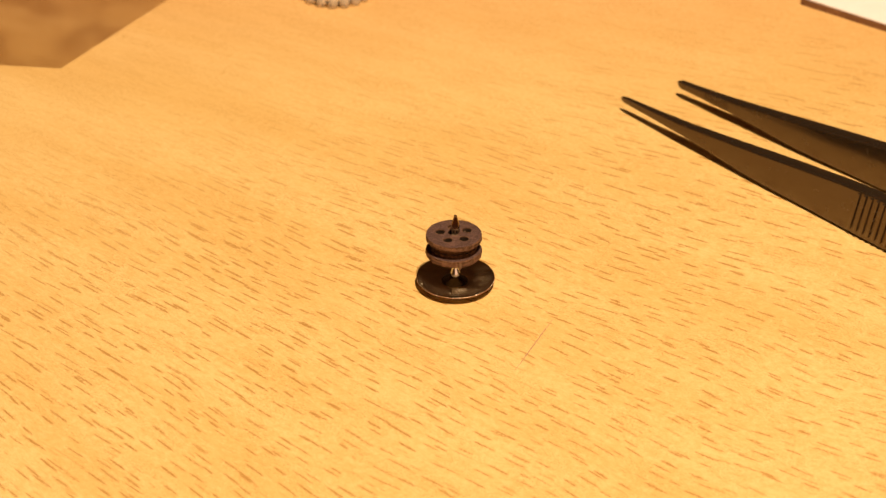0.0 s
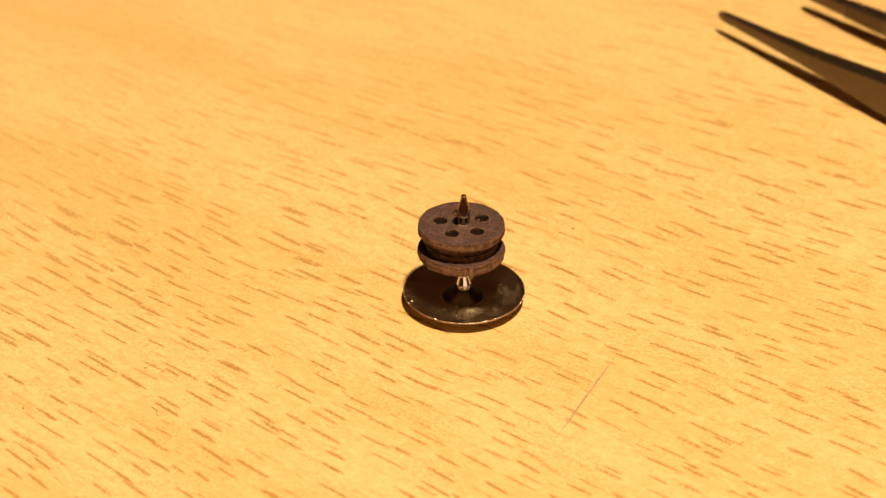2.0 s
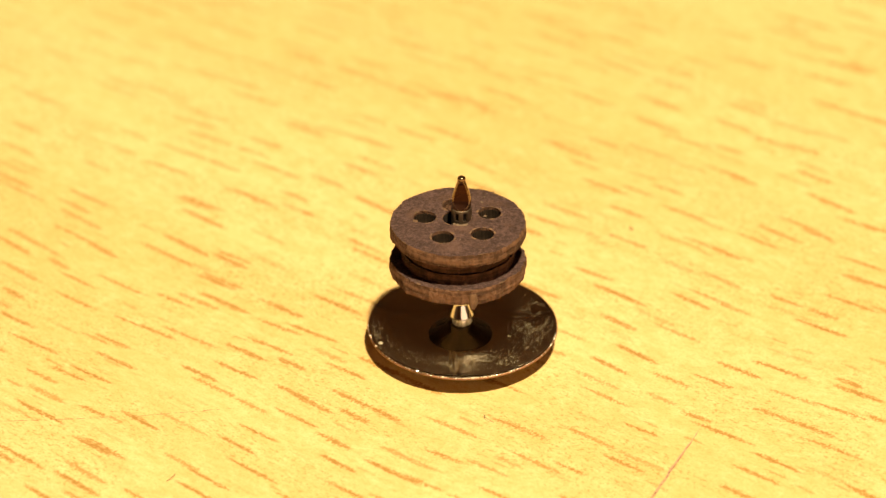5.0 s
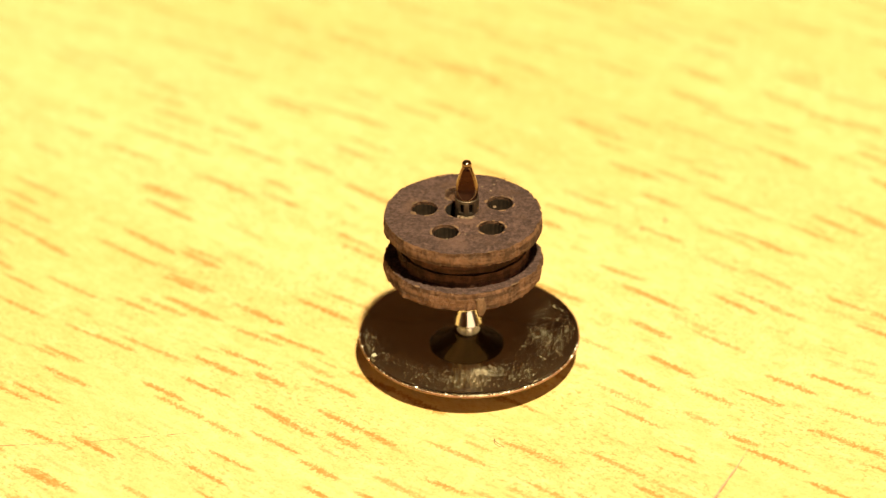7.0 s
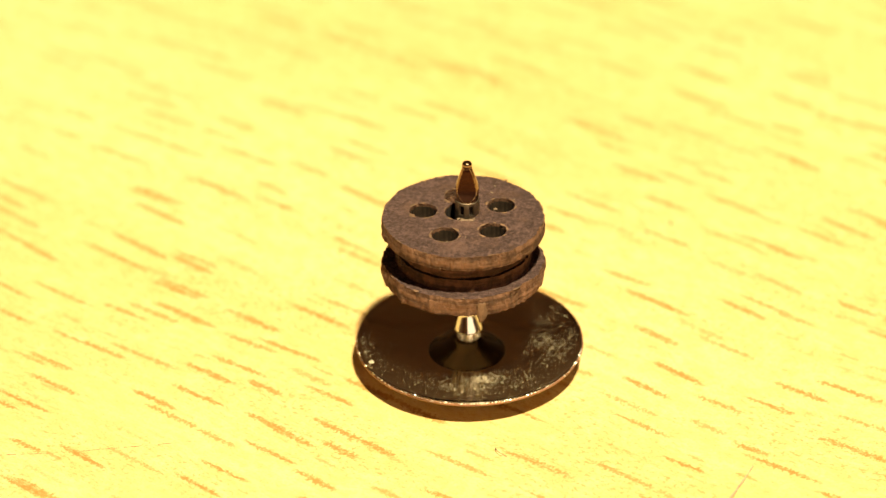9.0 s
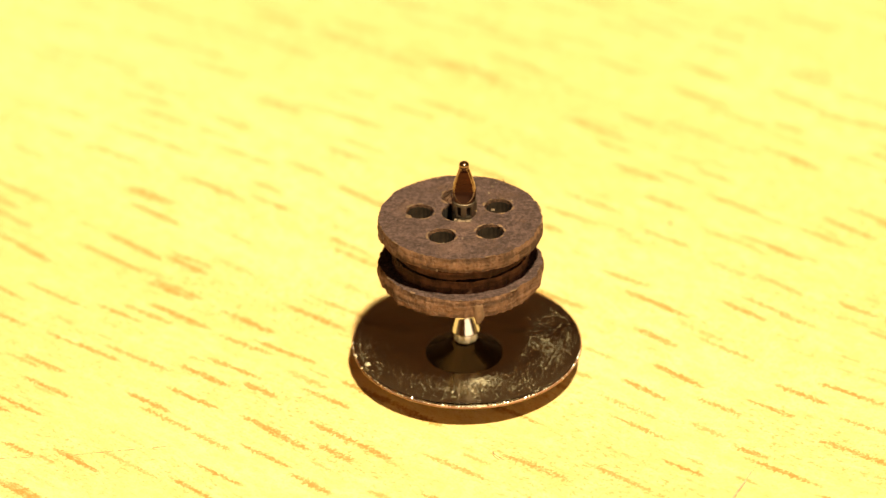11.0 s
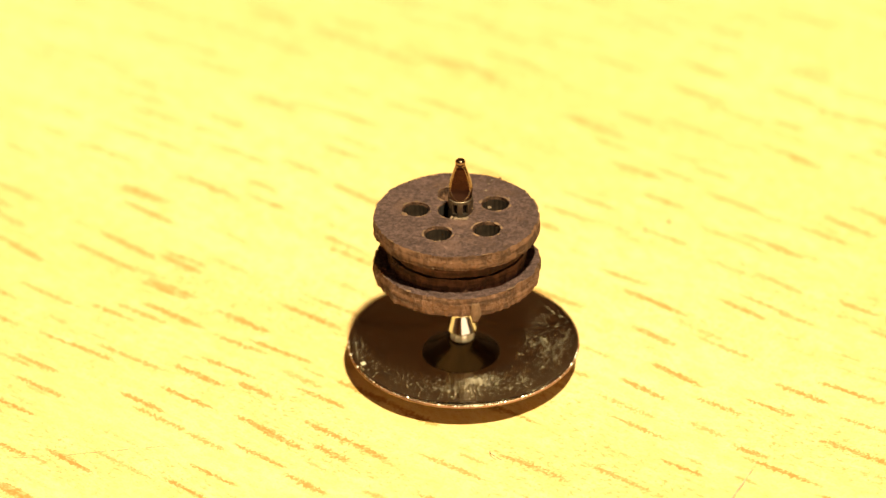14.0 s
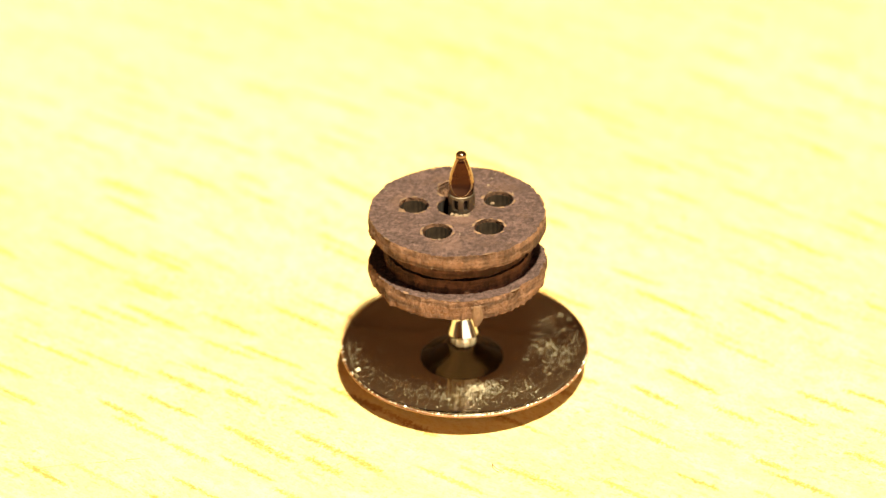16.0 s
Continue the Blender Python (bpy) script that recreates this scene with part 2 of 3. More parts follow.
WORN = metal("bright_worn_nickel", (0.86, 0.80, 0.72), 0.42, 0.0, 0.05)
# the copper tint paints the table's bounced light on the rim
RIM_BOUNCE = metal("bounce_tinted_rim", (0.40, 0.23, 0.145), 0.60, 0.0, 0.15)
SATIN = metal("satin_nickel", (0.80, 0.77, 0.72), 0.11, 0.0, 0.05)
STEEL = metal("dark_oxidised_steel", (0.118, 0.088, 0.060), 0.24, 0.0, 0.03, 0.0, 0.3)
STEEL.node_tree.nodes["Principled BSDF"].inputs["Metallic"].default_value = 0.88
DUST = plain("pale_dust", (0.42, 0.35, 0.26), 0.9)
GLUE = plain("dried_pale_glue", (0.185, 0.125, 0.085), 0.6, 0.25, 60, 0.002)
TIP_FLAT = metal("dark_tip_flat", (0.060, 0.025, 0.015), 0.30)
BEAD = plain("clear_glass_bead", (0.80, 0.66, 0.50), 0.06, 0.05, 15, 0.0, 0.8)
BEAD.node_tree.nodes["Principled BSDF"].inputs["Alpha"].default_value = 0.42
# near black: painted shade in slots and middle hole, also the cord
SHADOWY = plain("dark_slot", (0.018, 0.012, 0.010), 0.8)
PAD_SHADE = plain("brown_pad_shade", (0.20, 0.10, 0.05), 0.85, 0.2, 20)
PAPER = plain("white_paper", (0.74, 0.75, 0.84), 0.8, 0.03, 30, 0.001)
PLASTIC = smoky_plastic()
LINING = plain("dark_grey_lining", (0.034, 0.022, 0.014), 0.55, 0.6, 40)
SCAR = plain("pale_scratch", (0.44, 0.27, 0.17), 0.6, 0.2, 30)
FRAY = plain("torn_fibre_edge", (0.138, 0.078, 0.047), 0.9, 0.4, 50, 0.003)
# for the unseen reflector added below the lower washer
REFLECTOR = plain("pale_reflector", (0.34, 0.27, 0.18), 0.9, 0.3, 30)
INK = plain("faded_pencil_grey", (0.30, 0.16, 0.085), 0.7, 0.25, 30)
CRUMB = plain("pale_crumb", (0.42, 0.37, 0.28), 0.8, 0.3, 60)
HAIR = plain("dark_fibre_lint", (0.09, 0.05, 0.03), 0.7)
WALL = plain("room_wall_paint", (0.70, 0.52, 0.36), 0.9, 0.06, 0.2)
FLOOR = plain("room_floor_brown", (0.20, 0.13, 0.08), 0.6, 0.2, 0.3)


# ---- helpers for shapes, all in centimetres ----
def part(name, bm, material, parent=None, label="", smooth=True, at=None):
    """Links a bmesh, drawn in centimetres, as one mesh object."""
    bmesh.ops.recalc_face_normals(bm, faces=bm.faces)
    for v in bm.verts:
        v.co *= CM
    data = bpy.data.meshes.new(name)
    bm.to_mesh(data)
    bm.free()
    data.materials.append(material)
    for p in data.polygons:
        p.use_smooth = smooth
    if smooth:
        data.set_sharp_from_angle(angle=radians(38))
    ob = new(name, data)
    if at is not None:
        ob.matrix_basis = at
    ob.parent = parent
    return tagged(ob, label) if label else ob


def empty(name, place=(0, 0, 0)):
    ob = new(name)
    ob.empty_display_size = 0.005
    ob.location = [c * CM for c in place]
    return ob


def box(lo, hi, bevel=0.0, seg=2):
    bm = bmesh.new()
    bmesh.ops.create_cube(bm, size=1)
    for v in bm.verts:
        v.co = [(lo[i] + hi[i]) / 2 + v.co[i] * (hi[i] - lo[i]) for i in range(3)]
    if bevel:
        bmesh.ops.bevel(bm, geom=bm.edges[:], offset=bevel, segments=seg, affect="EDGES", profile=0.5)
    return bm


def lathe(profile, n=96, wobble=0.0, seed=0.0):
    """A body of revolution from (radius, height) pairs; radius 0 closes it."""
    bm = bmesh.new()
    rings = []
    for r, z in profile:
        if r <= 0:
            rings.append([bm.verts.new((0, 0, z))])
            continue
        ring = []
        for i in range(n):
            a = 2 * math.pi * i / n
            k = r * (1 + wobble * noise.noise((4 * math.cos(a), 4 * math.sin(a), seed + z)))
            ring.append(bm.verts.new((k * math.cos(a), k * math.sin(a), z)))
        rings.append(ring)
    for lower, upper in zip(rings, rings[1:]):
        for i in range(n):
            j = (i + 1) % n
            a = [lower[i % len(lower)], lower[j % len(lower)], upper[j % len(upper)], upper[i % len(upper)]]
            bm.faces.new(list(dict.fromkeys(a)))
    return bm


def fibre_disc(radius, z0, z1, holes, seed, jag, n=220, levels=6):
    """A torn fibre washer: ragged upright edge, round holes right through."""
    bm = bmesh.new()

    def loop(cx, cy, r, count, rough, fine):
        rings = []
        for k in range(levels):
            f = k / (levels - 1)
            z = z0 + (z1 - z0) * f
            belly = -0.004 * (2 * f - 1) ** 4 if rough > 0.008 else 0.0
            ring = []
            for i in range(count):
                a = 2 * math.pi * i / count
                c, s = math.cos(a), math.sin(a)
                slow = noise.noise((3.2 * c, 3.2 * s, seed + 0.5 * f)) + 0.6 * noise.noise((8 * c, 8 * s, seed + 3 + 0.8 * f))
                quick = noise.noise((fine * c, fine * s, seed + 9 + 2.2 * f))
                rr = r + rough * (0.9 * slow + quick) + belly
                dz = 0.35 * rough * noise.noise((9 * c, 9 * s, seed + 21)) if k in (0, levels - 1) else 0.0
                ring.append(bm.verts.new((cx + rr * c, cy + rr * s, z + dz)))
            for lower, upper in zip(rings[-1:], [ring]):
                for i in range(count):
                    j = (i + 1) % count
                    bm.faces.new((lower[i], lower[j], upper[j], upper[i]))
            rings.append(ring)
        return rings

    walls = [loop(0, 0, radius, n, jag, 22)]
    walls += [loop(x, y, r, 40, 0.003, 5) for x, y, r in holes]
    for end in (0, -1):
        edges = []
        for rings in walls:
            ring = rings[end]
            edges += [bm.edges.get((ring[i], ring[(i + 1) % len(ring)])) for i in range(len(ring))]
        bmesh.ops.triangle_fill(bm, use_beauty=True, use_dissolve=False, edges=edges)
    return bm


def step(x, xs, ys):
    return float(np.interp(x, xs, ys))


def tube(points, radius, n=8, taper=0.0):
    """A thin round strand along points."""
    bm = bmesh.new()
    rings = []
    for k, p in enumerate(points):
        p = Vector(p)
        d = (Vector(points[min(k + 1, len(points) - 1)]) - Vector(points[max(k - 1, 0)])).normalized()
        side = d.cross(Vector((0.13, 0.21, 0.97))).normalized()
        up = side.cross(d)
        r = radius * (1 - taper * k / (len(points) - 1))
        rings.append([bm.verts.new(p + r * (math.cos(2 * math.pi * i / n) * side + math.sin(2 * math.pi * i / n) * up)) for i in range(n)])
    for a, b in zip(rings, rings[1:]):
        for i in range(n):
            bm.faces.new((a[i], a[(i + 1) % n], b[(i + 1) % n], b[i]))
    bm.faces.new(rings[0]), bm.faces.new(rings[-1])
    return bm


# ---- the room and the table ----
def structure(name, lo, hi, material, label, category):
    return tagged(part(name, box(lo, hi), material, smooth=False), label, category, kind="structure")


structure("floor", (-150, -190, -84), (170, 190, -74), FLOOR, "plain brown floor of a dim room", "floor")
structure("ceiling", (-150, -190, 170), (170, 190, 180), WALL, "plain dim painted ceiling", "ceiling")
structure("wall_north", (-150, 190, -84), (170, 200, 180), WALL, "plain dim painted wall", "wall")
structure("wall_south", (-150, -200, -84), (170, -190, 180), WALL, "plain dim painted wall", "wall")
structure("wall_east", (170, -200, -84), (180, 200, 180), WALL, "plain dim painted wall", "wall")
structure("wall_west", (-160, -200, -84), (-150, 200, 180), WALL, "plain dim painted wall", "wall")

table = tagged(empty("table", (0, 0, -74)), "beech laminate table top with orange flecks and fine scratches", "table")


def under(ob, parent):
    """Hangs a part drawn in place under its thing."""
    ob.parent = parent
    ob.matrix_parent_inverse = Matrix.Translation(parent.location).inverted()
    return ob


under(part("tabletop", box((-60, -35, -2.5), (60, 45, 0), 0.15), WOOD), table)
for lx, ly in ((-55, -30), (50, -30), (-55, 35), (50, 35)):
    under(part("leg", box((lx, ly, -74), (lx + 5, ly + 5, -2.5), 0.2), WOOD), table)

# ---- the pin with its fibre washers ----
def faceted_collar(r, z0, z1, facets=12):
    """A short ring cut into flats, with bevelled ends and narrow notches between the flats."""
    bm = bmesh.new()
    rings = []
    for k, z in ((0.55, z0), (0.97, z0 + 0.003), (1.0, z0 + 0.008), (1.0, z1 - 0.007), (0.96, z1 - 0.002), (0.60, z1)):
        ring = []
        for i in range(facets * 6):
            a = 2 * math.pi * i / (facets * 6)
            edge = i % 6
            cut = 0.90 if edge == 0 else math.cos(math.pi / facets) / math.cos(2 * math.pi * (edge - 3) / (facets * 6))
            k2 = k * (1.07 - 0.17 * (z - z0) / (z1 - z0))
            ring.append(bm.verts.new((r * k2 * cut * math.cos(a), r * k2 * cut * math.sin(a), z)))
        rings.append(ring)
    for a, b in zip(rings, rings[1:]):
        for i in range(len(a)):
            j = (i + 1) % len(a)
            bm.faces.new((a[i], a[j], b[j], b[i]))
    bm.faces.new(rings[0]), bm.faces.new(rings[-1])
    return bm


LEAN = pose(0, 0, 0, 0, -2.1, 0)  # the post leans to one side
WASHERS = Matrix.Translation((-0.0235 * CM, -0.032 * CM, 0)) @ pose(0, 0, 0, -2.7, -0.3, 0)  # the washers sit a little askew on it
SPIKE = Matrix.Translation((0.0145 * CM, 0.040 * CM, -0.006 * CM)) @ WASHERS
stud = tagged(empty("washer_pin", (0, -0.040, 0.028)), "dark metal pin with brown fibre washers standing on its dished base", "pin")

RIM, ZT = 0.088, 0.737
bend = [(0.491 + 0.008 * math.cos(radians(a)), RIM - 0.008 + 0.008 * math.sin(radians(a))) for a in range(-60, 121, 12)]
# the dish's floor, from the rim in to the foot of the post
TOP = [(0.478, 0.0815), (0.45, 0.0735), (0.41, 0.0635), (0.36, 0.0530), (0.30, 0.0435), (0.24, 0.0370), (0.20, 0.0345), (0.185, 0.0340), (0.150, 0.0340), (0.056, 0.034)]
dish = part("dish", lathe([(0, -0.028), (0.13, -0.028), (0.18, -0.024), (0.28, -0.002), (0.40, 0.038), (0.475, 0.067)] + bend + TOP + [(0, 0.034)], 180, 0.004), DISH, stud, "dusty black nickel dish with a bright worn rim")
part("rim", lathe([(0.470, 0.064), (0.490, 0.0705), (0.4985, 0.0760), (0.5005, 0.0805), (0.4990, 0.0850), (0.4955, 0.0875), (0.4925, 0.0860)], 180, 0.004), RIM_BOUNCE, dish, "worn outer rim, tinted copper for the table's bounced light")
part("foot", lathe([(0, 0.030), (0.168, 0.030), (0.168, 0.0350), (0.163, 0.0385), (0.150, 0.0450), (0.125, 0.0590), (0.100, 0.0760), (0.080, 0.0920), (0.066, 0.105), (0.056, 0.110), (0, 0.110)], 96), FOOT, stud, "bell-shaped foot, darkened for the dark it mirrors", at=Matrix.Translation((-0.012 * CM, 0, 0)))
part("collar", faceted_collar(0.0515, 0.108, 0.149), WORN, stud, "bright nickel collar with notched facets", at=LEAN)
part("post", lathe([(0.030, 0.146), (0.048, 0.150), (0.0600, 0.154), (0.0648, 0.158), (0.0655, 0.161), (0.0648, 0.163), (0.0640, 0.165), (0.0556, 0.185), (0.0472, 0.205), (0.0388, 0.225), (0.0354, 0.233), (0.0340, 0.240), (0.0330, 0.44), (0.029, 0.46), (0.029, 0.70), (0, 0.70)], 64), SATIN, stud, "mirror-bright nickel post", at=LEAN)

# pale disc, unseen, added to brighten what the dish mirrors
part("reflector_disc", lathe([(0, ZT - 0.305), (0.332, ZT - 0.305), (0.335, ZT - 0.302), (0.335, ZT - 0.296), (0, ZT - 0.296)], 72), REFLECTOR, stud, "unseen pale disc added to brighten the dish's reflections", at=WASHERS)

ring_holes = [(r * math.cos(radians(a)) + 0.002, r * math.sin(radians(a)) - 0.006, 0.061) for a, r in ((166, 0.184), (245, 0.172), (320, 0.172), (34, 0.190), (101, 0.180))]
through_holes = [(x, y, 0.063) for x, y, r in ring_holes]
upper = part("upper_washer", fibre_disc(0.356, ZT - 0.070, ZT, ring_holes + [(-0.010, 0.036, 0.074)], 3.0, 0.0085), FIBRE, stud, "dark brown fibre washer with five holes", at=WASHERS)
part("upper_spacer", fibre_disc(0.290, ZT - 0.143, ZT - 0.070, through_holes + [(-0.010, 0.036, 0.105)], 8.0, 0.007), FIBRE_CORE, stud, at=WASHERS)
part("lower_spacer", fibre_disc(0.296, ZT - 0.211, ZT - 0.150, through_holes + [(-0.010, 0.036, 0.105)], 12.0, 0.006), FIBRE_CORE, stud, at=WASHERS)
lower = part("lower_washer", fibre_disc(0.353, ZT - 0.298, ZT - 0.211, [], 17.0, 0.0105), FIBRE, stud, "dark brown fibre washer with a frayed edge", at=WASHERS)


def ribbed_tube(r, z0, z1):
    bm, n = bmesh.new(), 132
    rings = []
    for k in range(5):
        z = z0 + (z1 - z0) * k / 4
        rings.append([bm.verts.new(((r + 0.0013 * math.cos(18 * 2 * math.pi * i / n)) * math.cos(2 * math.pi * i / n), (r + 0.0013 * math.cos(18 * 2 * math.pi * i / n)) * math.sin(2 * math.pi * i / n), z)) for i in range(n)])
    for a, b in zip(rings, rings[1:]):
        for i in range(n):
            bm.faces.new((a[i], a[(i + 1) % n], b[(i + 1) % n], b[i]))
    return bm


def torn_ring(x, y, r, thick, seed, n=70, z=ZT, rough=2.2):
    """A paler torn lip round a hole, of uneven thickness."""
    bm = bmesh.new()
    rings = []
    for i in range(n):
        a = 2 * math.pi * i / n
        c, s = math.cos(a), math.sin(a)
        t = thick * max(0.02, 0.30 + 2.8 * noise.noise((rough * c, rough * s, seed)))
        rr = r + 0.3 * thick * noise.noise((6 * c, 6 * s, seed + 4))
        rings.append([bm.verts.new((x + (rr + t * math.cos(b)) * c, y + (rr + t * math.cos(b)) * s, z + 0.35 * t * math.sin(b))) for b in [2 * math.pi * k / 6 for k in range(6)]])
    for i in range(n):
        a, b = rings[i], rings[(i + 1) % n]
        for k in range(6):
            bm.faces.new((a[k], a[(k + 1) % 6], b[(k + 1) % 6], b[k]))
    return bm


for k, (x, y, r) in enumerate(ring_holes):
    if k < 4:
        part("hole_tube", ribbed_tube(0.0548, ZT - 0.151, ZT - 0.012), LINING, upper, "dark grey ribbed hole lining", at=Matrix.Translation((x * CM, y * CM, 0)))
    part("torn_lip", torn_ring(x, y, r + 0.0040, 0.0048, 30.0 + k), FRAY, upper, "pale torn lip")
# a black tube paints the deep shade inside the middle hole
part("hole_tube", ribbed_tube(0.0705, ZT - 0.151, ZT - 0.004), SHADOWY, upper, "black tube painting the shade in the middle hole", at=Matrix.Translation((-0.010 * CM, 0.036 * CM, 0)))
part("torn_lip", torn_ring(-0.010, 0.036, 0.076, 0.003, 41.0), FRAY, upper, "pale torn lip")


part("torn_lip", torn_ring(0, 0, 0.3500, 0.0042, 45.0, 240, ZT - 0.002, 9.0), FRAY, upper, "pale torn lip")
part("torn_lip", torn_ring(0, 0, 0.3450, 0.0042, 47.0, 240, ZT - 0.213, 9.0), FRAY, lower, "pale torn lip")


def tuft(place, size, seed, count=9):
    """A knot of torn fibres."""
    dice = random.Random(seed)
    bm = bmesh.new()
    for _ in range(count):
        p = Vector(place) + Vector([dice.uniform(-1, 1) * size * 0.5 for _ in range(3)])
        d = Vector([dice.uniform(-1, 1) for _ in range(3)]).normalized() * size * dice.uniform(0.5, 1.0)
        r = size * dice.uniform(0.10, 0.22)
        side = d.cross(Vector((0.3, 0.5, 0.8))).normalized() * r
        up = side.cross(d).normalized() * r
        ends = []
        for f, k in ((-0.5, 0.5), (0.0, 1.0), (0.5, 0.25)):
            ends.append([bm.verts.new(p + d * f + k * (math.cos(t) * side + math.sin(t) * up)) for t in (0, 1.26, 2.51, 3.77, 5.03)])
        for a, b in zip(ends, ends[1:]):
            for i in range(5):
                bm.faces.new((a[i], a[(i + 1) % 5], b[(i + 1) % 5], b[i]))
        bm.faces.new(ends[0]), bm.faces.new(ends[-1])
    return bm


def crumb(place, size, seed, bm=None):
    """A rounded, lumpy grain."""
    bm = bm or bmesh.new()
    for v in bmesh.ops.create_icosphere(bm, subdivisions=3, radius=1.0)["verts"]:
        k = size * (0.8 + 0.55 * noise.noise(v.co * 1.6 + Vector((seed, 0, 0))) + 0.2 * noise.noise(v.co * 5 + Vector((seed, 7, 0))))
        v.co = Vector(place) + Vector((v.co.x * k, v.co.y * k, v.co.z * k * 0.5))
    return bm


def torn_knob(angle, r, top, bottom, seed):
    """A ragged tab of fibre that hangs over the edge of a washer."""
    bm = bmesh.new()
    for v in bmesh.ops.create_icosphere(bm, subdivisions=4, radius=1.0)["verts"]:
        p = Vector([math.copysign(abs(c) ** 0.6, c) for c in v.co])
        p *= 0.9 + 0.30 * noise.noise(v.co * 1.7 + Vector((seed, 0, 0))) + 0.16 * noise.noise(v.co * 5.5 + Vector((seed, 7, 0)))
        drop = (p.z + 1) / 2
        v.co = on_rim(angle + p.x * (2.9 + 0.6 * drop), r + 0.010 * p.y, bottom + (top - bottom) * drop)
    return bm


def on_rim(angle, r, z):
    return (r * math.cos(radians(angle)), r * math.sin(radians(angle)), z)


part("frayed_tuft", tuft(on_rim(62, 0.357, ZT - 0.01), 0.022, 8, 9), FRAY, upper, "torn fibre tuft")
part("frayed_tuft", tuft(on_rim(-103, 0.355, ZT - 0.06), 0.009, 9, 8), FRAY, upper, "torn fibre tuft")
part("frayed_tuft", tuft(on_rim(-150, 0.298, ZT - 0.16), 0.020, 10, 9), FRAY, lower, "torn fibre tuft")
for k in range(18):
    far = k % 2
    part("frayed_tuft", tuft(on_rim(rnd.uniform(-175, -5), 0.354 if far else 0.351, (ZT - rnd.uniform(0.0, 0.07)) if far else ZT - rnd.uniform(0.215, 0.29)), rnd.uniform(0.006, 0.012), 50 + k, 5), FRAY, upper if far else lower, "torn fibre tuft")

part("frayed_tuft", torn_knob(-74, 0.357, ZT - 0.228, ZT - 0.328, 5), FRAY, lower, "torn fibre knob hanging from the edge")

for k, (x, y, size) in enumerate(((-0.020, -0.024, 0.008), (-0.002, -0.034, 0.012), (0.016, -0.036, 0.009), (0.034, -0.036, 0.014), (0.046, -0.024, 0.008))):
    part("white_crumb", crumb((x, y, ZT), size, 40 + k), GLUE, upper, "pale crumb of glue")
for k, (x, y, size) in enumerate(((0.124, 0.262, 0.005), (0.112, 0.206, 0.006), (0.136, 0.298, 0.004), (0.070, 0.240, 0.004), (-0.296, 0.146, 0.004), (-0.090, 0.170, 0.003), (0.215, 0.150, 0.004), (0.020, -0.180, 0.004), (-0.060, -0.225, 0.005))):
    part("white_crumb", crumb((x, y, ZT + 0.001), size, 60 + k), GLUE, upper, "tiny pale speck")
part("white_crumb", crumb((0.135, 0.100, ZT - 0.02), 0.010, 14), GLUE, upper, "pale crumb of glue")
part("white_crumb", crumb((0.176, 0.050, ZT - 0.03), 0.009, 17), GLUE, upper, "pale crumb of glue")

# ---- the pointed tip with its slotted neck ----
# the core is painted black, as the shade behind the slots
neck = part("neck", lathe([(0, ZT - 0.07), (0.034, ZT - 0.07), (0.034, ZT + 0.06), (0, ZT + 0.06)], 48), SHADOWY, stud, "slotted neck with a black core for the shade in its slots", at=SPIKE)
part("neck_band", lathe([(0.043, ZT - 0.06), (0.054, ZT - 0.06), (0.054, ZT + 0.011), (0.036, ZT + 0.006)], 48), NECK, neck)
part("neck_band", lathe([(0.043, ZT + 0.054), (0.053, ZT + 0.056), (0.053, ZT + 0.068), (0.044, ZT + 0.072)], 48), NECK, neck)
for k in range(7):
    part("neck_rib", box((0.040, -0.0118, ZT + 0.004), (0.0535, 0.0118, ZT + 0.062), 0.002), NECK, neck, at=pose(0, 0, 0, 0, 0, -90 + 360 / 7 * k))


def tip_radius(h):
    return max(0.0004, step(h, (0.064, 0.080, 0.100, 0.112, 0.124, 0.150, 0.180, 0.212, 0.228, 0.236, 0.246, 0.253, 0.2565), (0.0475, 0.0500, 0.0522, 0.0525, 0.0515, 0.0460, 0.0370, 0.0262, 0.0205, 0.0220, 0.0212, 0.0155, 0.0)))


def flat_depth(h):
    """How far from the axis the two ground flats lie."""
    return step(h, (0.064, 0.074, 0.082, 0.092, 0.106, 0.120, 0.150, 0.180, 0.212, 0.226, 0.232), (0.060, 0.0495, 0.0450, 0.0385, 0.0300, 0.0250, 0.0215, 0.0190, 0.0175, 0.0185, 0.03))


def tip_body(n=120, rows=80):
    bm = bmesh.new()
    rings = []
    for k in range(rows):
        h = 0.064 + 0.1925 * (k / (rows - 1)) ** 0.95
        ring = []
        for i in range(n):
            a = 2 * math.pi * i / n
            x, y = tip_radius(h) * math.cos(a), tip_radius(h) * math.sin(a)
            ring.append(bm.verts.new((x, max(-flat_depth(h), min(flat_depth(h), y)), ZT + h)))
        rings.append(ring)
    for a, b in zip(rings, rings[1:]):
        for i in range(n):
            bm.faces.new((a[i], a[(i + 1) % n], b[(i + 1) % n], b[i]))
    bm.faces.new(rings[0]), bm.faces.new(rings[-1])
    return bm


def ground_flat(rows=36, across=10):
    """The darker face of a flat, a hair proud of the tip."""
    bm = bmesh.new()
    rings = []
    for k in range(rows):
        h = 0.076 + 0.144 * k / (rows - 1)
        half = 0.86 * math.sqrt(max(1e-8, tip_radius(h) ** 2 - flat_depth(h) ** 2))
        rings.append([bm.verts.new((half * (2 * j / across - 1), -flat_depth(h) - 0.0006, ZT + h)) for j in range(across + 1)])
    for a, b in zip(rings, rings[1:]):
        for j in range(across):
            bm.faces.new((a[j], a[j + 1], b[j + 1], b[j]))
    return bm


tip = part("tip", tip_body(), BRASS, stud, "pointed copper-brown metal tip", at=SPIKE)
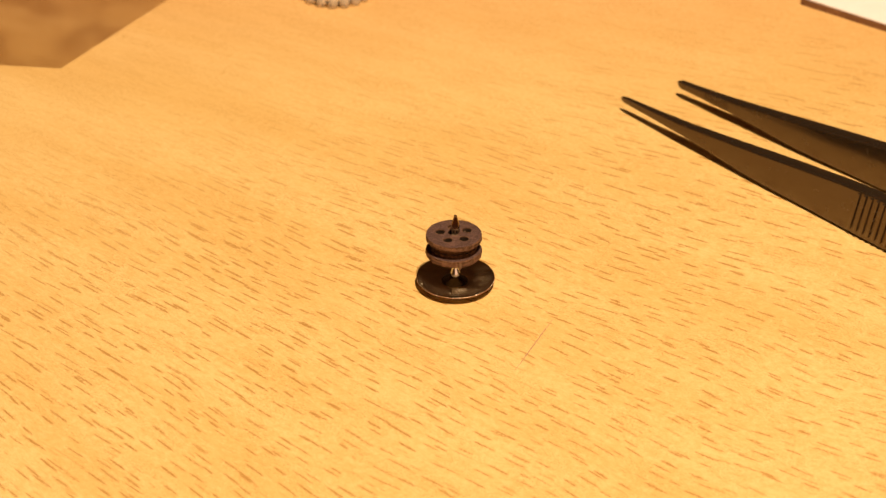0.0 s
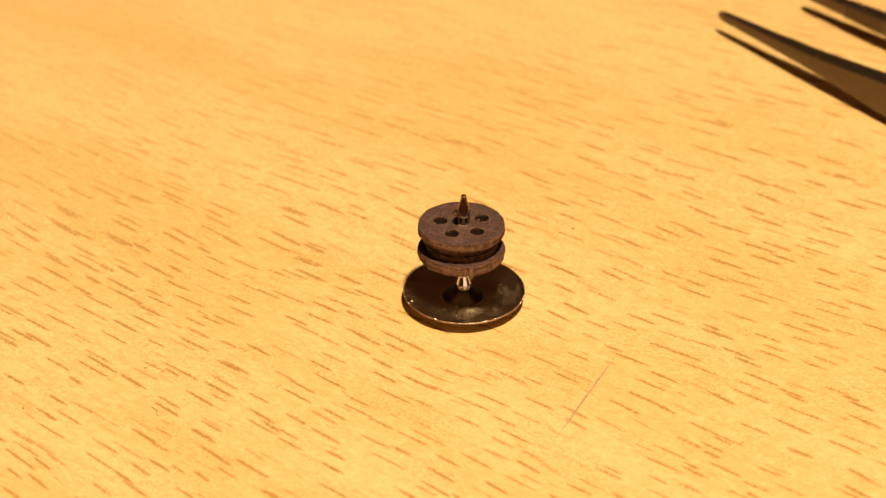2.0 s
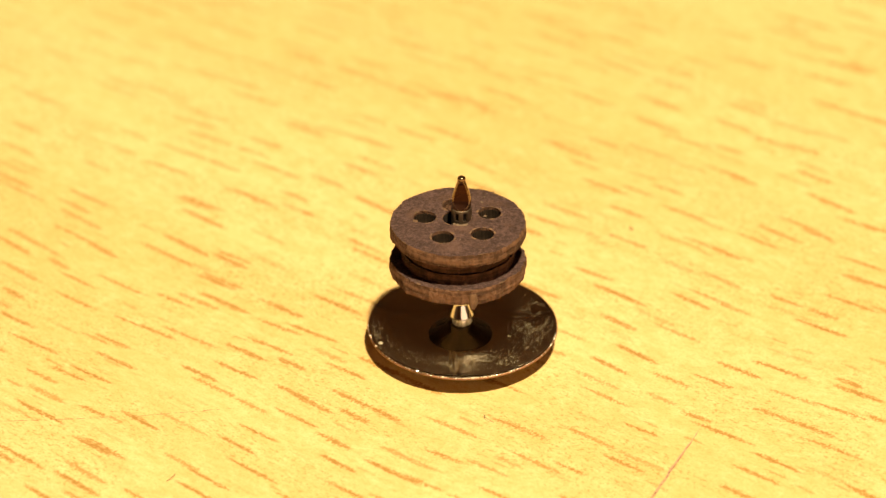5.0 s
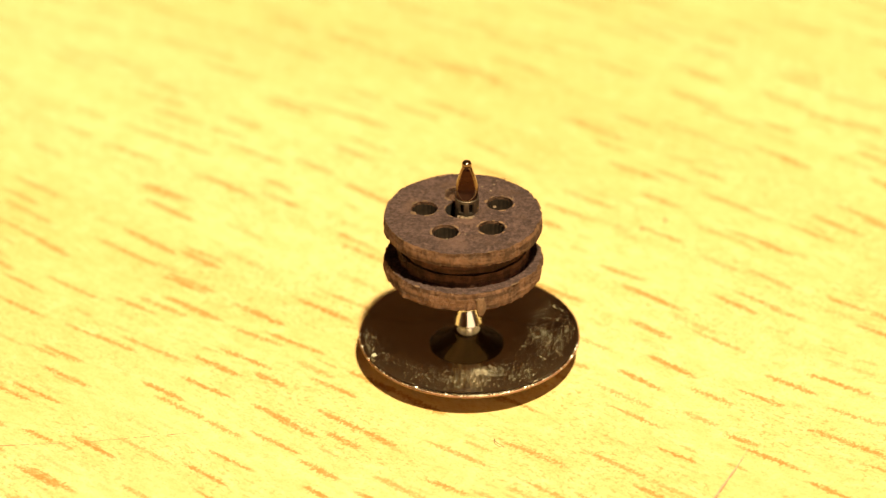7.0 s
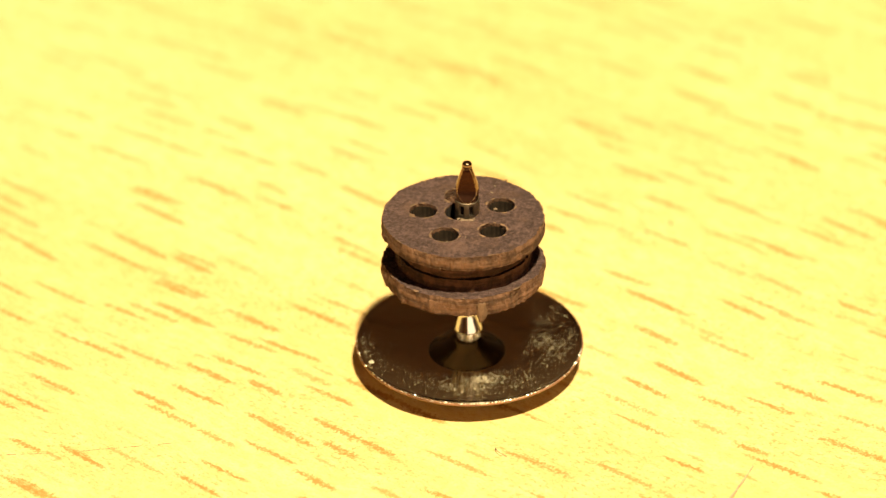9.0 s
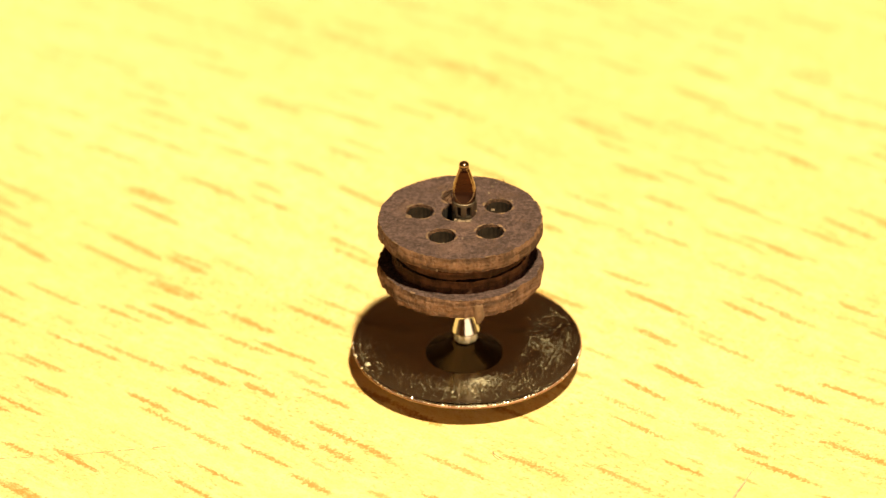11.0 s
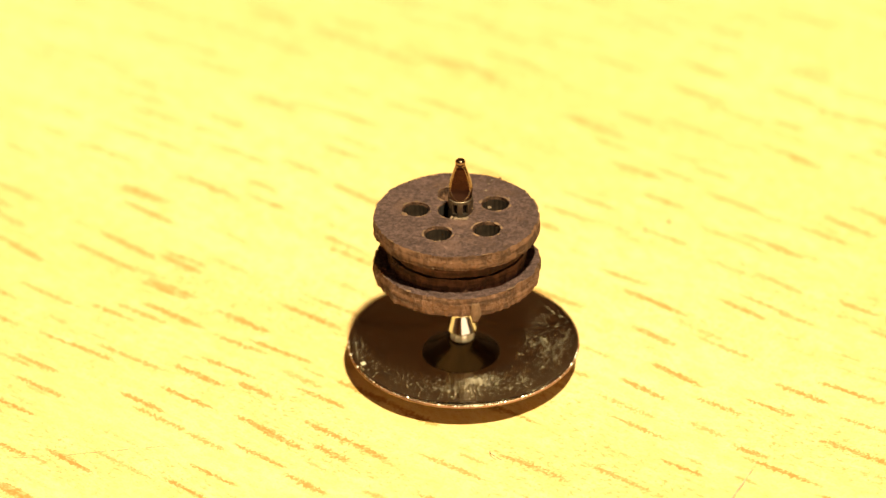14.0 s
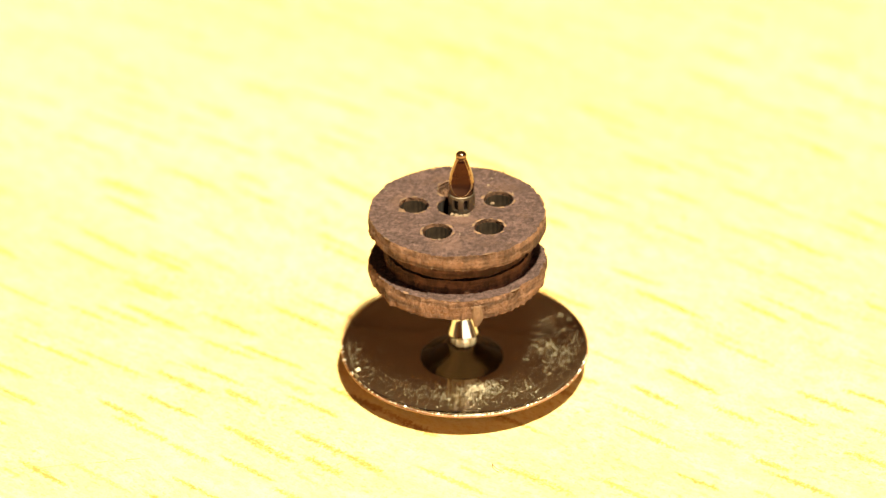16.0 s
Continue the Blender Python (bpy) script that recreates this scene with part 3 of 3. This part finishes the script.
part("ground_flat", ground_flat(), TIP_FLAT, tip, "dark flat on the tip")

# ---- dust lying in the dish ----
def dish_height(r):
    rr, zz = [p[0] for p in TOP][::-1], [p[1] for p in TOP][::-1]
    return float(np.interp(r, rr, zz))


def dust(count, lo, hi, small, large, seed):
    """Fine slivers and crumbs of dust, thickest along the front and one side of the dish."""
    dice = random.Random(seed)
    verts, faces = [], []
    made = 0
    while made < count:
        spot = dice.random()
        if spot < 0.16:
            x, y = dice.gauss(0.07, 0.05), dice.gauss(-0.215, 0.022)
        elif spot < 0.50:
            x, y = dice.gauss(0.04, 0.16), dice.gauss(-0.27, 0.06)
        elif spot < 0.76:
            x, y = dice.gauss(0.36, 0.07), dice.gauss(0.08, 0.13)
        elif spot < 0.84:
            x, y = dice.gauss(-0.42, 0.04), dice.gauss(-0.05, 0.09)
        else:
            x, y = dice.uniform(-0.5, 0.5), dice.uniform(-0.5, 0.3)
        r = math.hypot(x, y)
        if not lo < r < hi or 0.55 * noise.noise((9 * x, 9 * y, 2.0)) + 0.6 * dice.random() < 0.15:
            continue
        s = small + (large - small) * dice.random() ** 5
        turn, reach = dice.uniform(0, math.pi), s * dice.uniform(1.0, 3.2)
        dx, dy = reach * math.cos(turn), reach * math.sin(turn)
        wx, wy = -0.4 * s * math.sin(turn), 0.4 * s * math.cos(turn)
        z = dish_height(r) + 0.0006
        k = len(verts)
        verts += [(x - dx, y - dy, z), (x + wx, y + wy, z + 0.1 * s), (x + dx, y + dy, z + dice.uniform(0.0, 0.7) * s), (x - wx, y - wy, z), (x, y, z + s * dice.uniform(0.3, 0.8))]
        faces += [(k, k + 3, k + 4), (k + 3, k + 2, k + 4), (k + 2, k + 1, k + 4), (k + 1, k, k + 4)]
        made += 1
    bm = bmesh.new()
    data = bpy.data.meshes.new("dust_shape")
    data.from_pydata(verts, [], faces)
    bm.from_mesh(data)
    bpy.data.meshes.remove(data)
    return bm


tagged(part("dust", dust(6500, 0.175, 0.490, 0.0003, 0.0020, 4), DUST, dish, "pale dust specks", smooth=False), kind="stuff")
tagged(part("grit", dust(1000, 0.19, 0.490, 0.0010, 0.0040, 9), CRUMB, dish, "brighter grains of grit", smooth=False), kind="stuff")


def nicks(count, seed):
    """Bright worn nicks along the front of the rim, beads standing in for its glints."""
    dice = random.Random(seed)
    bm = bmesh.new()
    for k in range(count):
        a = radians(dice.gauss(-82, 8) if k % 3 == 0 else dice.uniform(-178, -2))
        r = 0.4965 + dice.uniform(-0.003, 0.002)
        p = Vector((r * math.cos(a), r * math.sin(a), RIM - 0.0005))
        s = 0.0022 + 0.0052 * dice.random() ** 2
        bmesh.ops.create_icosphere(bm, subdivisions=1, radius=1.0, matrix=Matrix.Translation(p) @ pose(0, 0, 0, dice.uniform(0, 90), dice.uniform(0, 90), math.degrees(a)) @ Matrix.Diagonal((s * 0.8, s * dice.uniform(0.7, 1.7), s * 0.7, 1)))
    return bm


tagged(part("rim_nick_glints", nicks(150, 31), WORN, dish, "bright worn nicks that stand in for rim glints", smooth=False), kind="stuff")
part("white_crumb", crumb(on_rim(-155, 0.464, 0.088), 0.013, 15), CRUMB, dish, "pale crumb")
part("white_crumb", crumb(on_rim(66, 0.47, 0.088), 0.010, 16), CRUMB, dish, "pale crumb")

# ---- tweezers, lying on their side: along, across and up ----
HOLD = Matrix.Translation((2.36 * CM, 4.45 * CM, 0)) @ pose(0, 0, 0, 0, 0, -40)
tweezers = tagged(new("tweezers"), "dark steel tweezers lying open on the table", "tweezers")
tweezers.matrix_basis = HOLD


def middle(s, near):
    if near:
        return -step(s, (-0.2, 0.9, 3, 4, 5, 8, 10.5, 11.5), (0.42, 0.46, 0.47, 0.50, 0.52, 0.45, 0.17, 0.09))
    return step(s, (0.1, 1.05, 2.0, 2.95, 4, 5, 8, 10.5, 11.5), (0.36, 0.40, 0.46, 0.52, 0.57, 0.58, 0.48, 0.17, 0.09))


def thickness(s):
    return step(s, (-0.2, 0.0, 1.0, 2.5, 4, 11.5), (0.035, 0.06, 0.125, 0.185, 0.19, 0.11))


def low(s):
    return step(s, (-0.2, 1.0, 1.5, 2.1, 2.8, 4.0, 6.5, 11.5), (0.175, 0.165, 0.12, 0.065, 0.045, 0.03, 0.0, 0.0))


def high(s):
    return step(s, (-0.2, 0.0, 1.0, 2.08, 3.06, 3.79, 4.2, 5.5, 11.5), (0.255, 0.275, 0.35, 0.475, 0.60, 0.70, 0.74, 0.80, 0.72))


def arm(near):
    bm = bmesh.new()
    rings = []
    begin = -0.16 if near else 0.14
    for s in [begin, begin + 0.02, begin + 0.06, begin + 0.12] + [begin + 0.25 + 0.125 * k for k in range(91)]:
        round_off = min(1.0, 0.35 + (s - begin) / 0.08)
        mid, thick, lo, hi = middle(s, near), thickness(s) * round_off, low(s), high(s)
        lo, hi = lo + (hi - lo) * 0.3 * (1 - round_off), hi - (hi - lo) * 0.3 * (1 - round_off)
        w0, w1 = mid - thick / 2, mid + thick / 2
        e = min(0.03, 0.35 * (hi - lo), 0.35 * thick)
        ring = []
        for cw, ch, start in ((w0 + e, lo + e, 180), (w1 - e, lo + e, 270), (w1 - e, hi - e, 0), (w0 + e, hi - e, 90)):
            for k in range(4):
                t = radians(start + 30 * k)
                ring.append(bm.verts.new((s, cw + e * math.cos(t), ch + e * math.sin(t))))
        rings.append(ring)
    n = len(rings[0])
    for a, b in zip(rings, rings[1:]):
        for i in range(n):
            bm.faces.new((a[i], a[(i + 1) % n], b[(i + 1) % n], b[i]))
    bm.faces.new(rings[0]), bm.faces.new(rings[-1])
    return bm


for near in (True, False):
    limb = part("arm", arm(near), STEEL, tweezers)
    for k in range(14):
        s = 4.06 + 0.105 * k
        face = middle(s, near) + (-1 if near else 1) * thickness(s) / 2
        ridge = box((s, face - 0.028, 0.10), (s + 0.050, face + 0.028, high(s) - 0.03), 0.012, 2)
        for v in ridge.verts:
            v.co.x -= 0.26 * (high(s) - 0.03 - v.co.z)
        part("grip_ridge", ridge, STEEL, limb)
    for k in range(9):
        s = 0.62 + 0.045 * k
        face = middle(s, near) + (1 if near else -1) * thickness(s) / 2
        part("serration", box((s, face - 0.008, low(s) + 0.012), (s + 0.024, face + 0.008, high(s) - 0.012), 0.002, 1), STEEL, limb)

# ---- things at the edge of the table's clear space ----
def flat_slab(corners, z0, z1, bevel):
    bm = bmesh.new()
    face = bm.faces.new([bm.verts.new((x, y, z0)) for x, y in corners])
    grown = bmesh.ops.extrude_face_region(bm, geom=[face])
    for v in grown["geom"]:
        if isinstance(v, bmesh.types.BMVert):
            v.co.z = z1
    bmesh.ops.bevel(bm, geom=bm.edges[:], offset=bevel, segments=2, affect="EDGES", profile=0.5)
    return bm


tagged(part("plastic_sheet", flat_slab([(-5.477, 4.804), (-2.673, 8.859), (-6.5, 12.0), (-13.5, 9.0), (-12.0, 5.0)], 0.002, 0.07, 0.012), PLASTIC), "smoky brown translucent plastic sheet lying flat", "plastic sheet")
pad = tagged(new("paper_pad"), "white paper pad, its side painted brown for shade", "paper pad")
pad.matrix_basis = Matrix.Translation((4.26 * CM, 7.10 * CM, 0)) @ pose(0, 0, 0, 0, 0, -28.5)
# brown layer, the shade on the pad's side put into colour
part("shaded_side", box((0.01, 0.01, 0.001), (9, 12, 0.112), 0.01), PAD_SHADE, pad, "brown layer painting the pad's shaded side")
part("paper_block", box((0, 0, 0.113), (9.01, 12.01, 0.135), 0.006), PAPER, pad, "white paper sheets")

bracelet = tagged(empty("bead_ring", (-1.986, 7.10, 0)), "ring of small clear glass beads lying on the table", "bead ring")
bead = None
for k in range(20):
    a = 2 * math.pi * k / 20
    spot = Matrix.Translation((0.50 * CM * math.cos(a), 0.50 * CM * math.sin(a), 0.08 * CM))
    if bead is None:
        bead = part("bead", lathe([(0, -0.08), (0.031, -0.074), (0.056, -0.057), (0.074, -0.030), (0.08, 0), (0.074, 0.030), (0.056, 0.057), (0.031, 0.074), (0, 0.08)], 20), BEAD, bracelet, at=spot)
    else:
        twin = new("bead", bead.data)
        twin.parent, twin.matrix_basis = bracelet, spot
part("cord", tube([(0.50 * math.cos(t), 0.50 * math.sin(t), 0.08) for t in [2 * math.pi * i / 60 for i in range(61)]], 0.025, 8), SHADOWY, bracelet, "dark cord")

# ---- marks, lint and specks on the table ----
def mark(a, b, width, seed, lift=0.0012, keep=1.0, pieces=40):
    """A fine uneven line scored in the surface, in short pieces."""
    dice = random.Random(seed)
    bm = bmesh.new()
    a, b = Vector((*a, 0)), Vector((*b, 0))
    side = (b - a).cross(Vector((0, 0, 1))).normalized()
    for k in range(pieces):
        if dice.random() > keep:
            continue
        p, q = a.lerp(b, k / pieces), a.lerp(b, (k + 1.02) / pieces)
        sway = [width * 0.5 * noise.noise((0.35 * (k + j), seed, 0)) for j in (0, 1)]
        w = [width * (0.5 + 0.35 * noise.noise((0.8 * (k + j), seed, 5))) * min(1, 3.5 * min(k + j + 0.2, pieces - k - j + 0.2) / pieces) for j in (0, 1)]
        vs = [p + side * (sway[0] - w[0]), q + side * (sway[1] - w[1]), q + side * (sway[1] + w[1]), p + side * (sway[0] + w[0])]
        bm.faces.new([bm.verts.new((v.x, v.y, lift)) for v in vs])
    return bm


under(part("scratch", mark((1.290, -0.700), (0.829, -2.005), 0.015, 3), SCAR, label="thin pale scratch"), table)
under(part("scratch", mark((1.295, -0.705), (0.824, -2.010), 0.007, 8, 0.0024, 0.5, 70), INK, label="broken dark line along the scratch"), table)


def strand(points, radius, name, label):
    """A bit of lint resting on the table."""
    return tagged(part(name, tube(points, radius, 6, 0.5), HAIR), label, "lint")


for a, b, bow in (((-2.435, -1.740), (-2.374, -1.882), 0.02), ((0.149, -0.703), (0.201, -0.766), -0.018), ((-1.415, -1.338), (-1.453, -1.401), 0.016)):
    way = Vector((b[0] - a[0], b[1] - a[1], 0))
    side = Vector((-way.y, way.x, 0)).normalized()
    line = [Vector((*a, 0.004)) + way * f + side * (bow * math.sin(math.pi * f)) + Vector((0, 0, 0.012 * math.sin(math.pi * f))) for f in [k / 10 for k in range(11)]]
    strand(line, 0.0019, "lint_strand", "short dark lint strand lying on the beech table")

for k, (x, y, size) in enumerate(((0.846, 1.108, 0.016), (0.740, 1.031, 0.014), (-3.462, -1.830, 0.014), (-2.528, -1.182, 0.014))):
    tagged(part("speck", tuft((x, y, 0.004), size, 70 + k, 7), HAIR), "tiny dark speck of dirt on the beech table", "speck", "specks on the table")

under(part("scratch", mark((-2.492, -0.930), (-1.710, -0.833), 0.0035, 21, 0.0012, 0.7), INK, label="faint hairline scratch"), table)
under(part("scratch", mark((-1.710, -0.833), (-1.125, -0.710), 0.0035, 22, 0.0012, 0.7), INK, label="faint hairline scratch"), table)
under(part("scratch", mark((-2.740, 0.584), (-2.577, 0.849), 0.005, 23, 0.0012, 0.8), INK, label="faint hairline scratch"), table)
